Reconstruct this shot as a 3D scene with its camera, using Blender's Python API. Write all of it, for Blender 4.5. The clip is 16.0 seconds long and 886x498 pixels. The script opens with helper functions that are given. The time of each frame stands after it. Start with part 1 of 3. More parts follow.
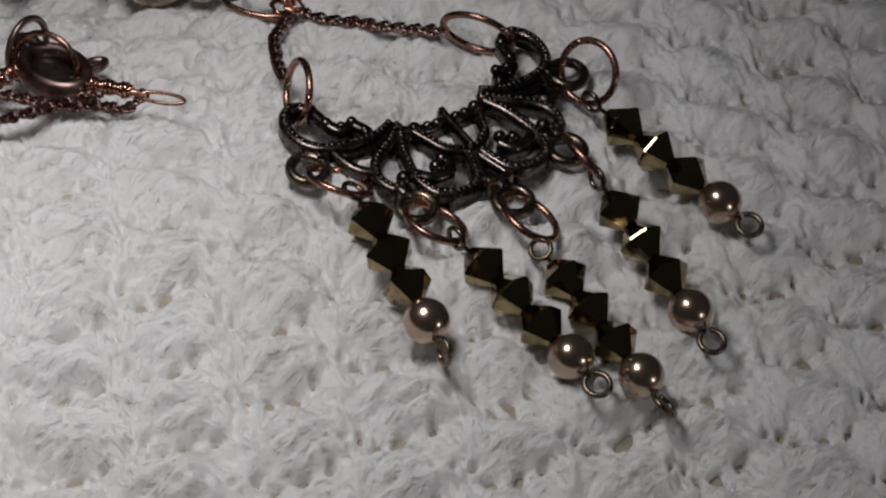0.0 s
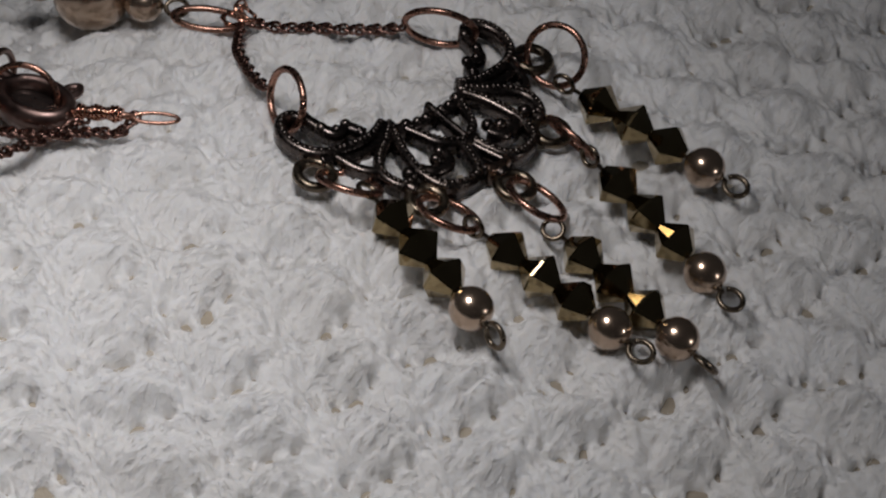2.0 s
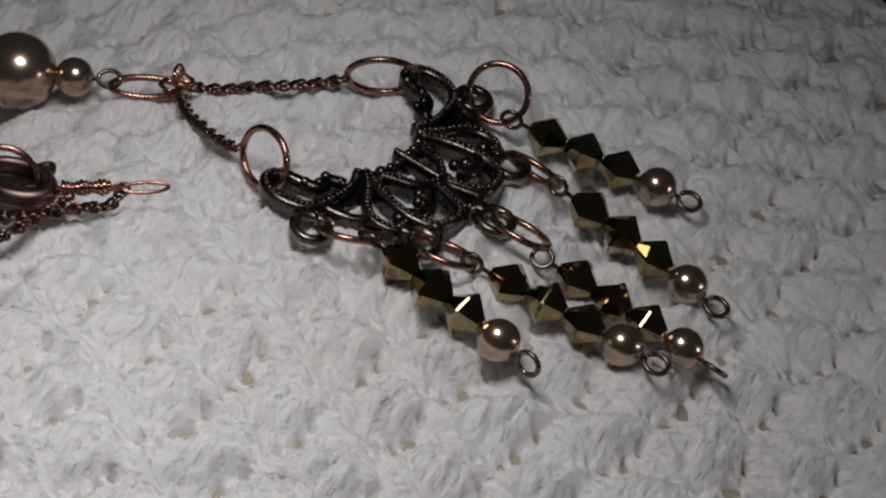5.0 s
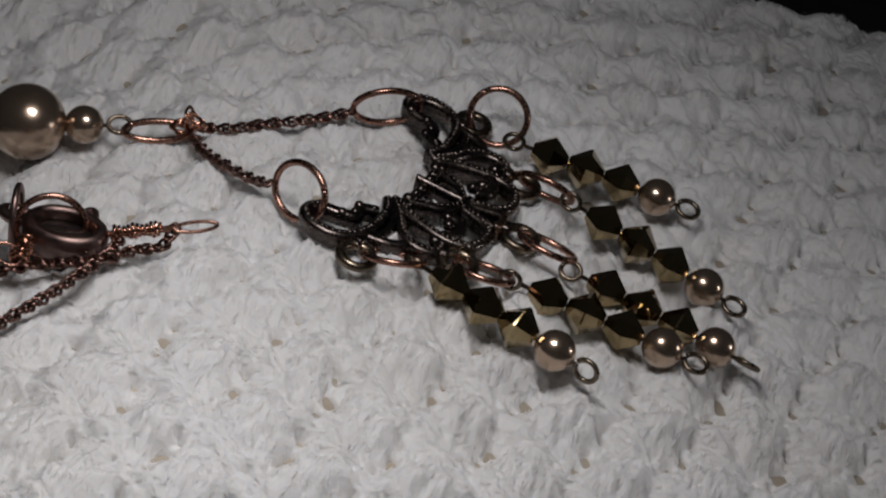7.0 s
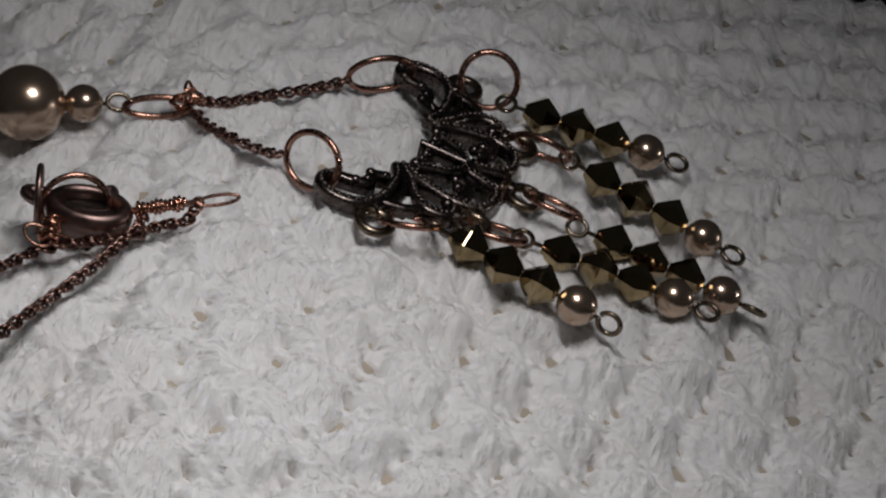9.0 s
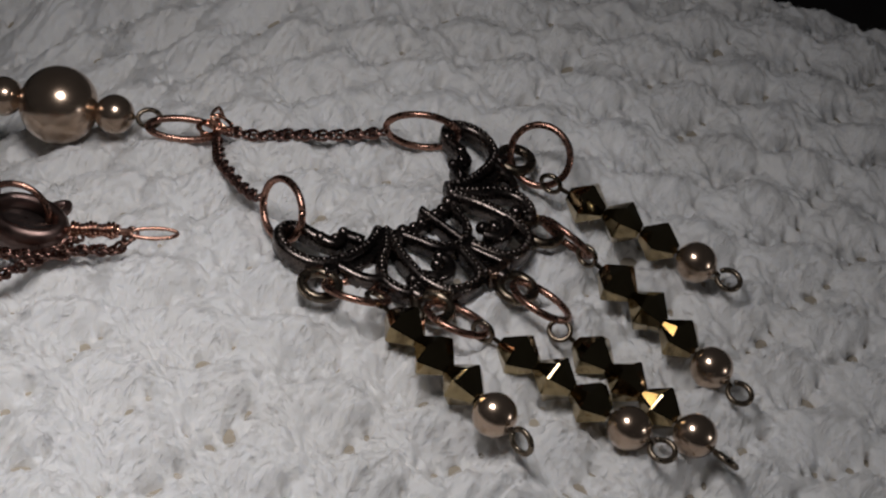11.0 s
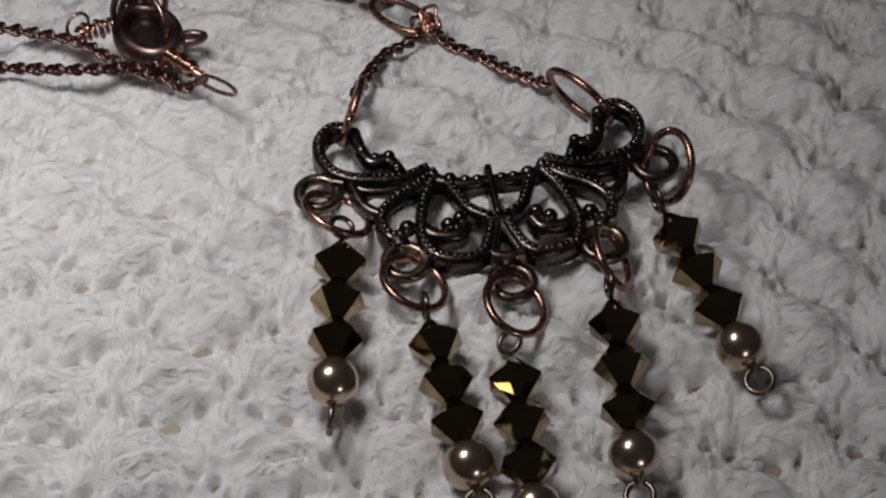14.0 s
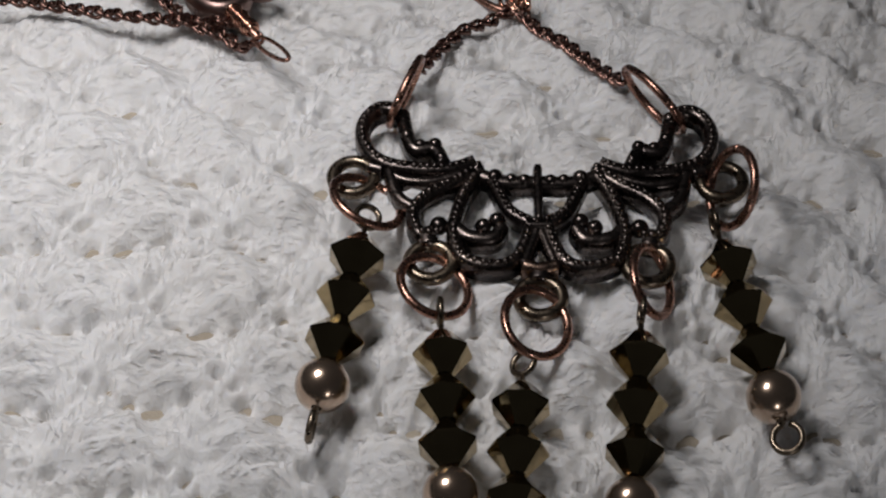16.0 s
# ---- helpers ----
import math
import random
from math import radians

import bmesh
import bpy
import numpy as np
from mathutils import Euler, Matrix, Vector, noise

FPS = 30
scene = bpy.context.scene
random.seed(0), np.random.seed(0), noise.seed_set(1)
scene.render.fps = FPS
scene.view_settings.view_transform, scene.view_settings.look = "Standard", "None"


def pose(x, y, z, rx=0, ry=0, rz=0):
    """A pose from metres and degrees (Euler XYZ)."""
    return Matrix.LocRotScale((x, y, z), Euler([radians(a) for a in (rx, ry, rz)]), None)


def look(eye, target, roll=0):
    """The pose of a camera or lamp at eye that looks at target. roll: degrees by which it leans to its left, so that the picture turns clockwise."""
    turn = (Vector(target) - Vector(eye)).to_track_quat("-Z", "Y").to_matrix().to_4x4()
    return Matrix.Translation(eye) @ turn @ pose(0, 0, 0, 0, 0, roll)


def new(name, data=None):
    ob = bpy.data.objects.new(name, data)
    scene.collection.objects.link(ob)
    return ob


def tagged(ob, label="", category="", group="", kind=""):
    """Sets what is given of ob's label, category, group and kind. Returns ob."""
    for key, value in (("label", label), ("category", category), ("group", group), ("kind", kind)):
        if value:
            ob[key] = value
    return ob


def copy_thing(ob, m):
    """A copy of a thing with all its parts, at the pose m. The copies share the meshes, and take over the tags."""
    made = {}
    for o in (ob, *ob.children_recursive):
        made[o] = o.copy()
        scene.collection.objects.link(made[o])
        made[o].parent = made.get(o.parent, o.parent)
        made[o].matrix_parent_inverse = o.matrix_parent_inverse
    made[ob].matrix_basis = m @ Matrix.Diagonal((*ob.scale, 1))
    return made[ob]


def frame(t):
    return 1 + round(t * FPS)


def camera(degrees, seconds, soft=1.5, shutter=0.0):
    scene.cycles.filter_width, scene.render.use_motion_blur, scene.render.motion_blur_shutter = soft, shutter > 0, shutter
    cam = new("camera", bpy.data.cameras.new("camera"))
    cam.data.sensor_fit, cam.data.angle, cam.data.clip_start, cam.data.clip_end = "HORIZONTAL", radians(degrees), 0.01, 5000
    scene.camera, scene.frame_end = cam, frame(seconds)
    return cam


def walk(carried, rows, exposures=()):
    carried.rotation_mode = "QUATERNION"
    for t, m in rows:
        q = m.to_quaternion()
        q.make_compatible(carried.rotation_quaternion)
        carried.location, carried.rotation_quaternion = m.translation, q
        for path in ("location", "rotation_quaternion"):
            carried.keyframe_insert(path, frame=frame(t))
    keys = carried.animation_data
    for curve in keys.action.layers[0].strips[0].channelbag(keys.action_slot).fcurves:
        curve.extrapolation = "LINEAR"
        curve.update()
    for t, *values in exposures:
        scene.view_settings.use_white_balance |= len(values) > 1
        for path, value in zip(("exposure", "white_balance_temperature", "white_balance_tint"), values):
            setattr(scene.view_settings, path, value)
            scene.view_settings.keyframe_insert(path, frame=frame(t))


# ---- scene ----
cam = camera(22.50, 16.0, soft=2.2)
PATH = [
    (0, pose(-0.12027, -0.15080, 0.15587, 48.618, -4.307, -35.102)),
    (0.5, pose(-0.12629, -0.14723, 0.15508, 49.332, -4.657, -37.006)),
    (1, pose(-0.13098, -0.14098, 0.15501, 49.253, -5.063, -38.386)),
    (1.5, pose(-0.14053, -0.13587, 0.15486, 49.376, -5.088, -41.758)),
    (2, pose(-0.15578, -0.12621, 0.15420, 49.754, -6.346, -46.609)),
    (2.5, pose(-0.15262, -0.12944, 0.15384, 50.197, -6.367, -46.693)),
    (3, pose(-0.15581, -0.12583, 0.15430, 50.051, -6.673, -47.877)),
    (3.5, pose(-0.17935, -0.10250, 0.15212, 50.866, -8.596, -55.389)),
    (3.7, pose(-0.17388, -0.10785, 0.15408, 50.229, -7.736, -53.294)),
    (5.8, pose(-0.20125, -0.07755, 0.14749, 54.484, -10.029, -63.427)),
    (6, pose(-0.20241, -0.07614, 0.14936, 54.492, -10.091, -63.577)),
    (6.5, pose(-0.21149, -0.06477, 0.14758, 55.367, -10.621, -66.743)),
    (7, pose(-0.21524, -0.05784, 0.14657, 55.510, -10.864, -68.678)),
    (7.5, pose(-0.22628, -0.03890, 0.14363, 56.289, -11.469, -73.910)),
    (8, pose(-0.23066, -0.03135, 0.14282, 56.492, -11.632, -75.890)),
    (8.5, pose(-0.23467, -0.02236, 0.14078, 56.945, -11.846, -78.393)),
    (9, pose(-0.22652, -0.03682, 0.14429, 55.705, -11.520, -74.268)),
    (9.5, pose(-0.20758, -0.06463, 0.14773, 54.397, -10.420, -66.865)),
    (9.7, pose(-0.20249, -0.07062, 0.14773, 54.361, -10.232, -64.549)),
    (11.8, pose(-0.14022, -0.12796, 0.15494, 50.326, -6.907, -42.073)),
    (12, pose(-0.13105, -0.13363, 0.15461, 49.807, -6.559, -38.576)),
    (12.5, pose(-0.10585, -0.14619, 0.15352, 49.118, -4.967, -30.728)),
    (13, pose(-0.08042, -0.15980, 0.15194, 48.493, -3.345, -23.234)),
    (13.5, pose(-0.05913, -0.16519, 0.15305, 47.476, -2.325, -15.895)),
    (14, pose(-0.03610, -0.16422, 0.15004, 47.472, -1.334, -9.564)),
    (14.5, pose(-0.03052, -0.15966, 0.14944, 47.088, -0.431, -7.772)),
    (15, pose(-0.02221, -0.15396, 0.14718, 45.749, -0.432, -5.031)),
    (15.5, pose(-0.00465, -0.15067, 0.14374, 45.916, 0.430, -0.002)),
    (16, pose(-0.00978, -0.14987, 0.14475, 45.344, -0.514, 0.218)),
]
EXPOSURES = [(0, -0.52), (3.5, -0.60), (6, -0.58), (9, -0.64), (12, -0.52), (14, -0.42), (16, -0.28)]
walk(cam, PATH, EXPOSURES)

# ---- light: a dark room, two small lamps over the cloth ----
world = bpy.data.worlds.new("room_dark")
scene.world = world
world.use_nodes = True
world.node_tree.nodes["Background"].inputs[0].default_value = (0.92, 0.94, 1.0, 1)
world.node_tree.nodes["Background"].inputs[1].default_value = 0.022


def lamp(name, eye, target, watts, size, colour):
    data = bpy.data.lights.new(name, "AREA")
    data.shape, data.size, data.energy, data.color = "DISK", size, watts, colour
    ob = new(name, data)
    ob.matrix_world = look(eye, target)
    return ob


lamp("lamp_overhead", (-0.052, -0.001, 0.114), (-0.086, 0.012, 0.0), 0.134, 0.050, (1.0, 0.975, 0.99))
lamp("lamp_side", (0.034, -0.142, 0.026), (0.0, -0.02, 0.003), 0.014, 0.014, (1.0, 0.975, 0.99))

CM = 0.01  # plans below are in centimetres


# ---- materials ----
def material(name):
    m = bpy.data.materials.new(name)
    m.use_nodes = True
    t = m.node_tree
    return m, t, t.nodes["Principled BSDF"]


def node(t, kind, **values):
    n = t.nodes.new(kind)
    for key, value in values.items():
        n.inputs[key.replace("_", " ")].default_value = value
    return n


def ramp(t, source, stops):
    r = t.nodes.new("ShaderNodeValToRGB")
    e = r.color_ramp.elements
    while len(e) < len(stops):
        e.new(0.5)
    for item, (at, colour) in zip(e, stops):
        item.position, item.color = at, (*colour, 1)
    t.links.new(source, r.inputs[0])
    return r


def metal(name, dark, light, rough, grain=900.0, bump=0.15, metallic=1.0):
    m, t, b = material(name)
    co = t.nodes.new("ShaderNodeTexCoord")
    big = node(t, "ShaderNodeTexNoise", Scale=grain * 0.35, Detail=4.0, Roughness=0.65)
    fine = node(t, "ShaderNodeTexNoise", Scale=grain * 3, Detail=3.0)
    t.links.new(co.outputs["Object"], big.inputs["Vector"])
    t.links.new(co.outputs["Object"], fine.inputs["Vector"])
    c = ramp(t, big.outputs[0], [(0.35, dark), (0.66, light)])
    t.links.new(c.outputs[0], b.inputs["Base Color"])
    r = ramp(t, fine.outputs[0], [(0.3, (rough * 0.75,) * 3), (0.75, (rough * 1.35,) * 3)])
    t.links.new(r.outputs[0], b.inputs["Roughness"])
    b.inputs["Metallic"].default_value = metallic
    bp = node(t, "ShaderNodeBump", Strength=bump, Distance=0.0001)
    t.links.new(fine.outputs[0], bp.inputs["Height"])
    t.links.new(bp.outputs[0], b.inputs["Normal"])
    return m


COPPER = metal("copper_wire", (0.28, 0.15, 0.112), (0.52, 0.29, 0.215), 0.27, 500)
BRIGHT = metal("bright_copper", (0.50, 0.24, 0.155), (0.74, 0.42, 0.31), 0.20, 500)
CHAIN = metal("antique_copper_chain", (0.11, 0.062, 0.05), (0.29, 0.165, 0.135), 0.28, 700)
ANTIQUE = metal("antiqued_filigree", (0.045, 0.038, 0.037), (0.15, 0.122, 0.108), 0.27, 420, 0.35)
WORN = metal("worn_filigree", (0.13, 0.085, 0.065), (0.36, 0.25, 0.19), 0.30, 420, 0.3)
BRASS = metal("antique_brass_wire", (0.10, 0.080, 0.060), (0.26, 0.205, 0.15), 0.30, 500)
CUP = metal("brown_copper_cup", (0.16, 0.105, 0.092), (0.31, 0.215, 0.19), 0.36, 260)


def pearl_material():
    m, t, b = material("bronze_pearl")
    co = t.nodes.new("ShaderNodeTexCoord")
    n = node(t, "ShaderNodeTexNoise", Scale=420.0, Detail=5.0)
    t.links.new(co.outputs["Object"], n.inputs["Vector"])
    c = ramp(t, n.outputs[0], [(0.3, (0.43, 0.31, 0.225)), (0.7, (0.53, 0.395, 0.295))])
    t.links.new(c.outputs[0], b.inputs["Base Color"])
    b.inputs["Metallic"].default_value = 0.94
    b.inputs["Roughness"].default_value = 0.22
    b.inputs["Coat Weight"].default_value = 0.8
    b.inputs["Coat Roughness"].default_value = 0.07
    return m


PEARL = pearl_material()


def crystal_material():
    m, t, b = material("black_gold_crystal")
    co = t.nodes.new("ShaderNodeTexCoord")
    n = node(t, "ShaderNodeTexNoise", Scale=300.0, Detail=3.0)
    t.links.new(co.outputs["Object"], n.inputs["Vector"])
    c = ramp(t, n.outputs[0], [(0.3, (0.26, 0.195, 0.098)), (0.7, (0.36, 0.278, 0.150))])
    t.links.new(c.outputs[0], b.inputs["Base Color"])
    b.inputs["Metallic"].default_value = 1.0
    b.inputs["Roughness"].default_value = 0.06
    b.inputs["Coat Weight"].default_value = 0.3
    b.inputs["Coat Roughness"].default_value = 0.04
    return m


CRYSTAL = crystal_material()


# Black that paints the darkness inside the cup's hollow.
def hollow_material():
    m, t, b = material("black_hollow")
    co = t.nodes.new("ShaderNodeTexCoord")
    n = node(t, "ShaderNodeTexNoise", Scale=600.0, Detail=4.0)
    t.links.new(co.outputs["Object"], n.inputs["Vector"])
    c = ramp(t, n.outputs[0], [(0.3, (0.008, 0.006, 0.006)), (0.7, (0.025, 0.018, 0.016))])
    t.links.new(c.outputs[0], b.inputs["Base Color"])
    b.inputs["Roughness"].default_value = 0.22
    return m


HOLLOW = hollow_material()


def yarn_material(name, low, high, sheen):
    m, t, b = material(name)
    co = t.nodes.new("ShaderNodeTexCoord")
    stain = node(t, "ShaderNodeTexNoise", Scale=45.0, Detail=4.0, Roughness=0.6)
    fibre = node(t, "ShaderNodeTexNoise", Scale=1100.0, Detail=6.0, Roughness=0.7, Distortion=1.5)
    for n in (stain, fibre):
        t.links.new(co.outputs["Object"], n.inputs["Vector"])
    c = ramp(t, stain.outputs[0], [(0.3, low), (0.7, high)])
    t.links.new(c.outputs[0], b.inputs["Base Color"])
    b.inputs["Roughness"].default_value = 0.85
    b.inputs["Sheen Weight"].default_value = sheen
    b.inputs["Sheen Roughness"].default_value = 0.5
    if 0.22 < sheen:
        b.inputs["Subsurface Weight"].default_value = 0.4
        b.inputs["Subsurface Radius"].default_value = (1.0, 0.92, 0.82)
        b.inputs["Subsurface Scale"].default_value = 0.0006
    if sheen < 0.2:
        thin = node(t, "ShaderNodeBsdfTranslucent", Color=(0.86, 0.855, 0.85, 1))
        mix = node(t, "ShaderNodeMixShader", Fac=0.5)
        t.links.new(b.outputs[0], mix.inputs[1])
        t.links.new(thin.outputs[0], mix.inputs[2])
        t.links.new(mix.outputs[0], t.nodes["Material Output"].inputs["Surface"])
    lump = node(t, "ShaderNodeTexNoise", Scale=420.0, Detail=3.0, Roughness=0.6, Distortion=2.0)
    t.links.new(co.outputs["Object"], lump.inputs["Vector"])
    under = node(t, "ShaderNodeBump", Strength=0.35, Distance=0.0008)
    t.links.new(lump.outputs[0], under.inputs["Height"])
    bp = node(t, "ShaderNodeBump", Strength=0.28, Distance=0.0004)
    t.links.new(fibre.outputs[0], bp.inputs["Height"])
    t.links.new(under.outputs[0], bp.inputs["Normal"])
    t.links.new(bp.outputs[0], b.inputs["Normal"])
    return m


YARN = yarn_material("white_chenille_yarn", (0.77, 0.755, 0.735), (0.84, 0.835, 0.83), 0.25)
FUZZ = yarn_material("white_yarn_fibre", (0.82, 0.81, 0.79), (0.88, 0.875, 0.87), 0.1)
# Tan that puts the brownish shade of the gaps into colour.
PIT_TAN = yarn_material("tan_pit_shade", (0.33, 0.28, 0.215), (0.46, 0.40, 0.315), 0.21)
TABLE = metal("dark_table_top", (0.010, 0.008, 0.007), (0.022, 0.017, 0.014), 0.55, 60, 0.2, 0.0)


# ---- geometry helpers: a geo is (verts, faces) in centimetres ----
def join(*geos):
    verts, faces = [], []
    for v, f in geos:
        k = len(verts)
        verts += list(v)
        faces += [tuple(i + k for i in face) for face in f]
    return verts, faces


def mesh_of(name, geo, mat, smooth=True):
    me = bpy.data.meshes.new(name)
    me.from_pydata([tuple(float(c) * CM for c in v) for v in geo[0]], [], geo[1])
    me.materials.append(mat)
    if smooth:
        me.polygons.foreach_set("use_smooth", [True] * len(me.polygons))
    me.update()
    return me


def thing(name, at, label, category, group=""):
    """An Empty at the base of a thing; at in centimetres."""
    ob = new(name)
    ob.empty_display_size = 0.002
    ob.matrix_basis = Matrix.Translation(Vector(at) * CM)
    return tagged(ob, label, category, group)


def origin(ob):
    p = ob.matrix_basis.translation.copy()
    while ob.parent:
        ob = ob.parent
        p = p + ob.matrix_basis.translation
    return p


def part(name, geo, mat, parent, label="", smooth=True):
    """One mesh in world centimetres, under a thing or a part."""
    ob = new(name, geo if isinstance(geo, bpy.types.Mesh) else mesh_of(name, geo, mat, smooth))
    ob.parent = parent
    ob.matrix_parent_inverse = Matrix.Translation(-origin(parent))
    return tagged(ob, label)


def curve_through(points, k=6, closed=False):
    """A Catmull-Rom curve through the control points."""
    p = [np.array(q, float) for q in points]
    n = len(p)
    out = []
    for i in range(n if closed else n - 1):
        if closed:
            a, b, c, d = p[i - 1], p[i], p[(i + 1) % n], p[(i + 2) % n]
        else:
            a, b, c, d = p[max(i - 1, 0)], p[i], p[i + 1], p[min(i + 2, n - 1)]
        for s in np.arange(k) / k:
            out.append(0.5 * (2 * b + (c - a) * s + (2 * a - 5 * b + 4 * c - d) * s * s + (3 * b - a - 3 * c + d) * s**3))
    if not closed:
        out.append(p[-1])
    return out


def unit(v):
    v = np.asarray(v, float)
    return v / (np.linalg.norm(v) + 1e-12)


def tube(points, r, n=8, closed=False):
    """A round wire along the points."""
    p = [np.asarray(q, float) for q in points]
    m = len(p)
    verts, faces = [], []
    side = None
    for i in range(m):
        ahead = unit((p[(i + 1) % m] - p[i - 1]) if closed else (p[min(i + 1, m - 1)] - p[max(i - 1, 0)]))
        if side is None:
            side = unit(np.cross(ahead, (0.3, 0.2, 0.93) if abs(ahead[2]) < 0.9 else (1, 0, 0)))
        side = unit(side - ahead * (side @ ahead))
        up = np.cross(ahead, side)
        rr = r if np.isscalar(r) else r[i]
        for k in range(n):
            a = 2 * math.pi * k / n
            verts.append(p[i] + rr * (math.cos(a) * side + math.sin(a) * up))
    for i in range(m if closed else m - 1):
        for k in range(n):
            j = (i + 1) % m
            faces.append((i * n + k, i * n + (k + 1) % n, j * n + (k + 1) % n, j * n + k))
    if not closed:
        faces += [tuple(reversed(range(n))), tuple(range((m - 1) * n, m * n))]
    return verts, faces


def ring_points(centre, u, v, a, b, n=36, start=0.0, turn=1.0):
    u = unit(u)
    v = unit(np.asarray(v, float) - u * (np.asarray(v, float) @ u))
    return [np.asarray(centre, float) + a * math.cos(start + 2 * math.pi * turn * i / n) * u + b * math.sin(start + 2 * math.pi * turn * i / n) * v for i in range(n)]


def ball(centre, r, seg=12, rings=8):
    verts, faces = [np.add(centre, (0, 0, r))], []
    for i in range(1, rings):
        a = math.pi * i / rings
        for k in range(seg):
            b = 2 * math.pi * k / seg
            verts.append(np.add(centre, (r * math.sin(a) * math.cos(b), r * math.sin(a) * math.sin(b), r * math.cos(a))))
    verts.append(np.add(centre, (0, 0, -r)))
    last = len(verts) - 1
    for k in range(seg):
        faces.append((0, 1 + k, 1 + (k + 1) % seg))
        faces.append((last, last - seg + (k + 1) % seg, last - seg + k))
        for i in range(rings - 2):
            o = 1 + i * seg
            faces.append((o + k, o + seg + k, o + seg + (k + 1) % seg, o + (k + 1) % seg))
    return verts, faces


def lathe(profile, seg=32):
    """Profile of (x, r) turned round the x axis."""
    verts, faces = [], []
    for x, r in profile:
        for k in range(seg):
            a = 2 * math.pi * k / seg
            verts.append((x, r * math.cos(a), r * math.sin(a)))
    for i in range(len(profile) - 1):
        for k in range(seg):
            faces.append((i * seg + k, (i + 1) * seg + k, (i + 1) * seg + (k + 1) % seg, i * seg + (k + 1) % seg))
    return verts, faces


# ---- the knitted cloth ----
EDGE = 7.4
ROW, STEP = (1.19, -0.05), (-0.45, -0.855)  # from stitch to stitch, and from row to row
GAPS = ((0.02, 0.05, 0.38, 0.054, 0.076), (0.28, 0.01, 0.32, 0.040, 0.060), (0.62, 0.78, 0.28, 0.036, 0.054), (0.79, 0.01, 0.34, 0.042, 0.060), (0.45, 0.74, 0.24, 0.036, 0.054))


def drape(x, y):
    """Height of the cloth's lie, without its stitches: a low ridge along x that rolls over at its far edge."""
    near = np.clip(y, -5.0, 5.0)
    level = np.clip((x - 0.3) / 3.5, 0.0, 1.0)
    k = np.where(y > 0, 0.050 * (1 - 0.6 * level * level * (3 - 2 * level)), 0.008)
    tilt = np.where(y > 0, 0.06, 0.10)
    z = 0.40 + tilt * near - k * near * near + (y - near) * (tilt - 2 * k * near)
    over = np.maximum(0.914 * x + 0.403 * np.minimum(y, 1.0) - (EDGE - 0.9), 0.0)
    hem = np.maximum.reduce([np.zeros_like(z), -9.4 - x, -8.0 - y, y - 8.8])
    return np.maximum(z - 0.16 * over**2 - 0.10 * over**3 - 2.5 * hem**2, -3.25)


def lattice(x, y):
    """Stitch coordinates: u along a row, v down the rows."""
    wx = x + 0.07 * np.sin(1.9 * y + 0.7 * x) + 0.05 * np.sin(3.3 * x - 1.2 * y + 1.0)
    wy = y + 0.06 * np.sin(2.3 * x + 0.4 * y) + 0.04 * np.sin(4.1 * y + 1.7 * x)
    wx = wx + 4.23 + 0.055 * value_noise(x, y, 0.22, 11)
    wy = wy + 1.39 + 0.055 * value_noise(x, y, 0.22, 12)
    det = ROW[0] * STEP[1] - STEP[0] * ROW[1]
    return (wx * STEP[1] - wy * STEP[0]) / det, (ROW[0] * wy - ROW[1] * wx) / det


def wrapped(d):
    return d - np.round(d)


def value_noise(x, y, size, seed):
    """Smooth lumps of about the given size, from -1 to 1."""
    table = np.random.default_rng(seed).uniform(-1, 1, (128, 128))
    fx, fy = np.asarray(x) / size + 900.3, np.asarray(y) / size + 700.7
    ix, iy = np.floor(fx).astype(int), np.floor(fy).astype(int)
    sx, sy = fx - ix, fy - iy
    sx, sy = sx * sx * (3 - 2 * sx), sy * sy * (3 - 2 * sy)
    a, b = table[iy % 128, ix % 128], table[iy % 128, (ix + 1) % 128]
    c, d = table[(iy + 1) % 128, ix % 128], table[(iy + 1) % 128, (ix + 1) % 128]
    return (a + (b - a) * sx) * (1 - sy) + (c + (d - c) * sx) * sy


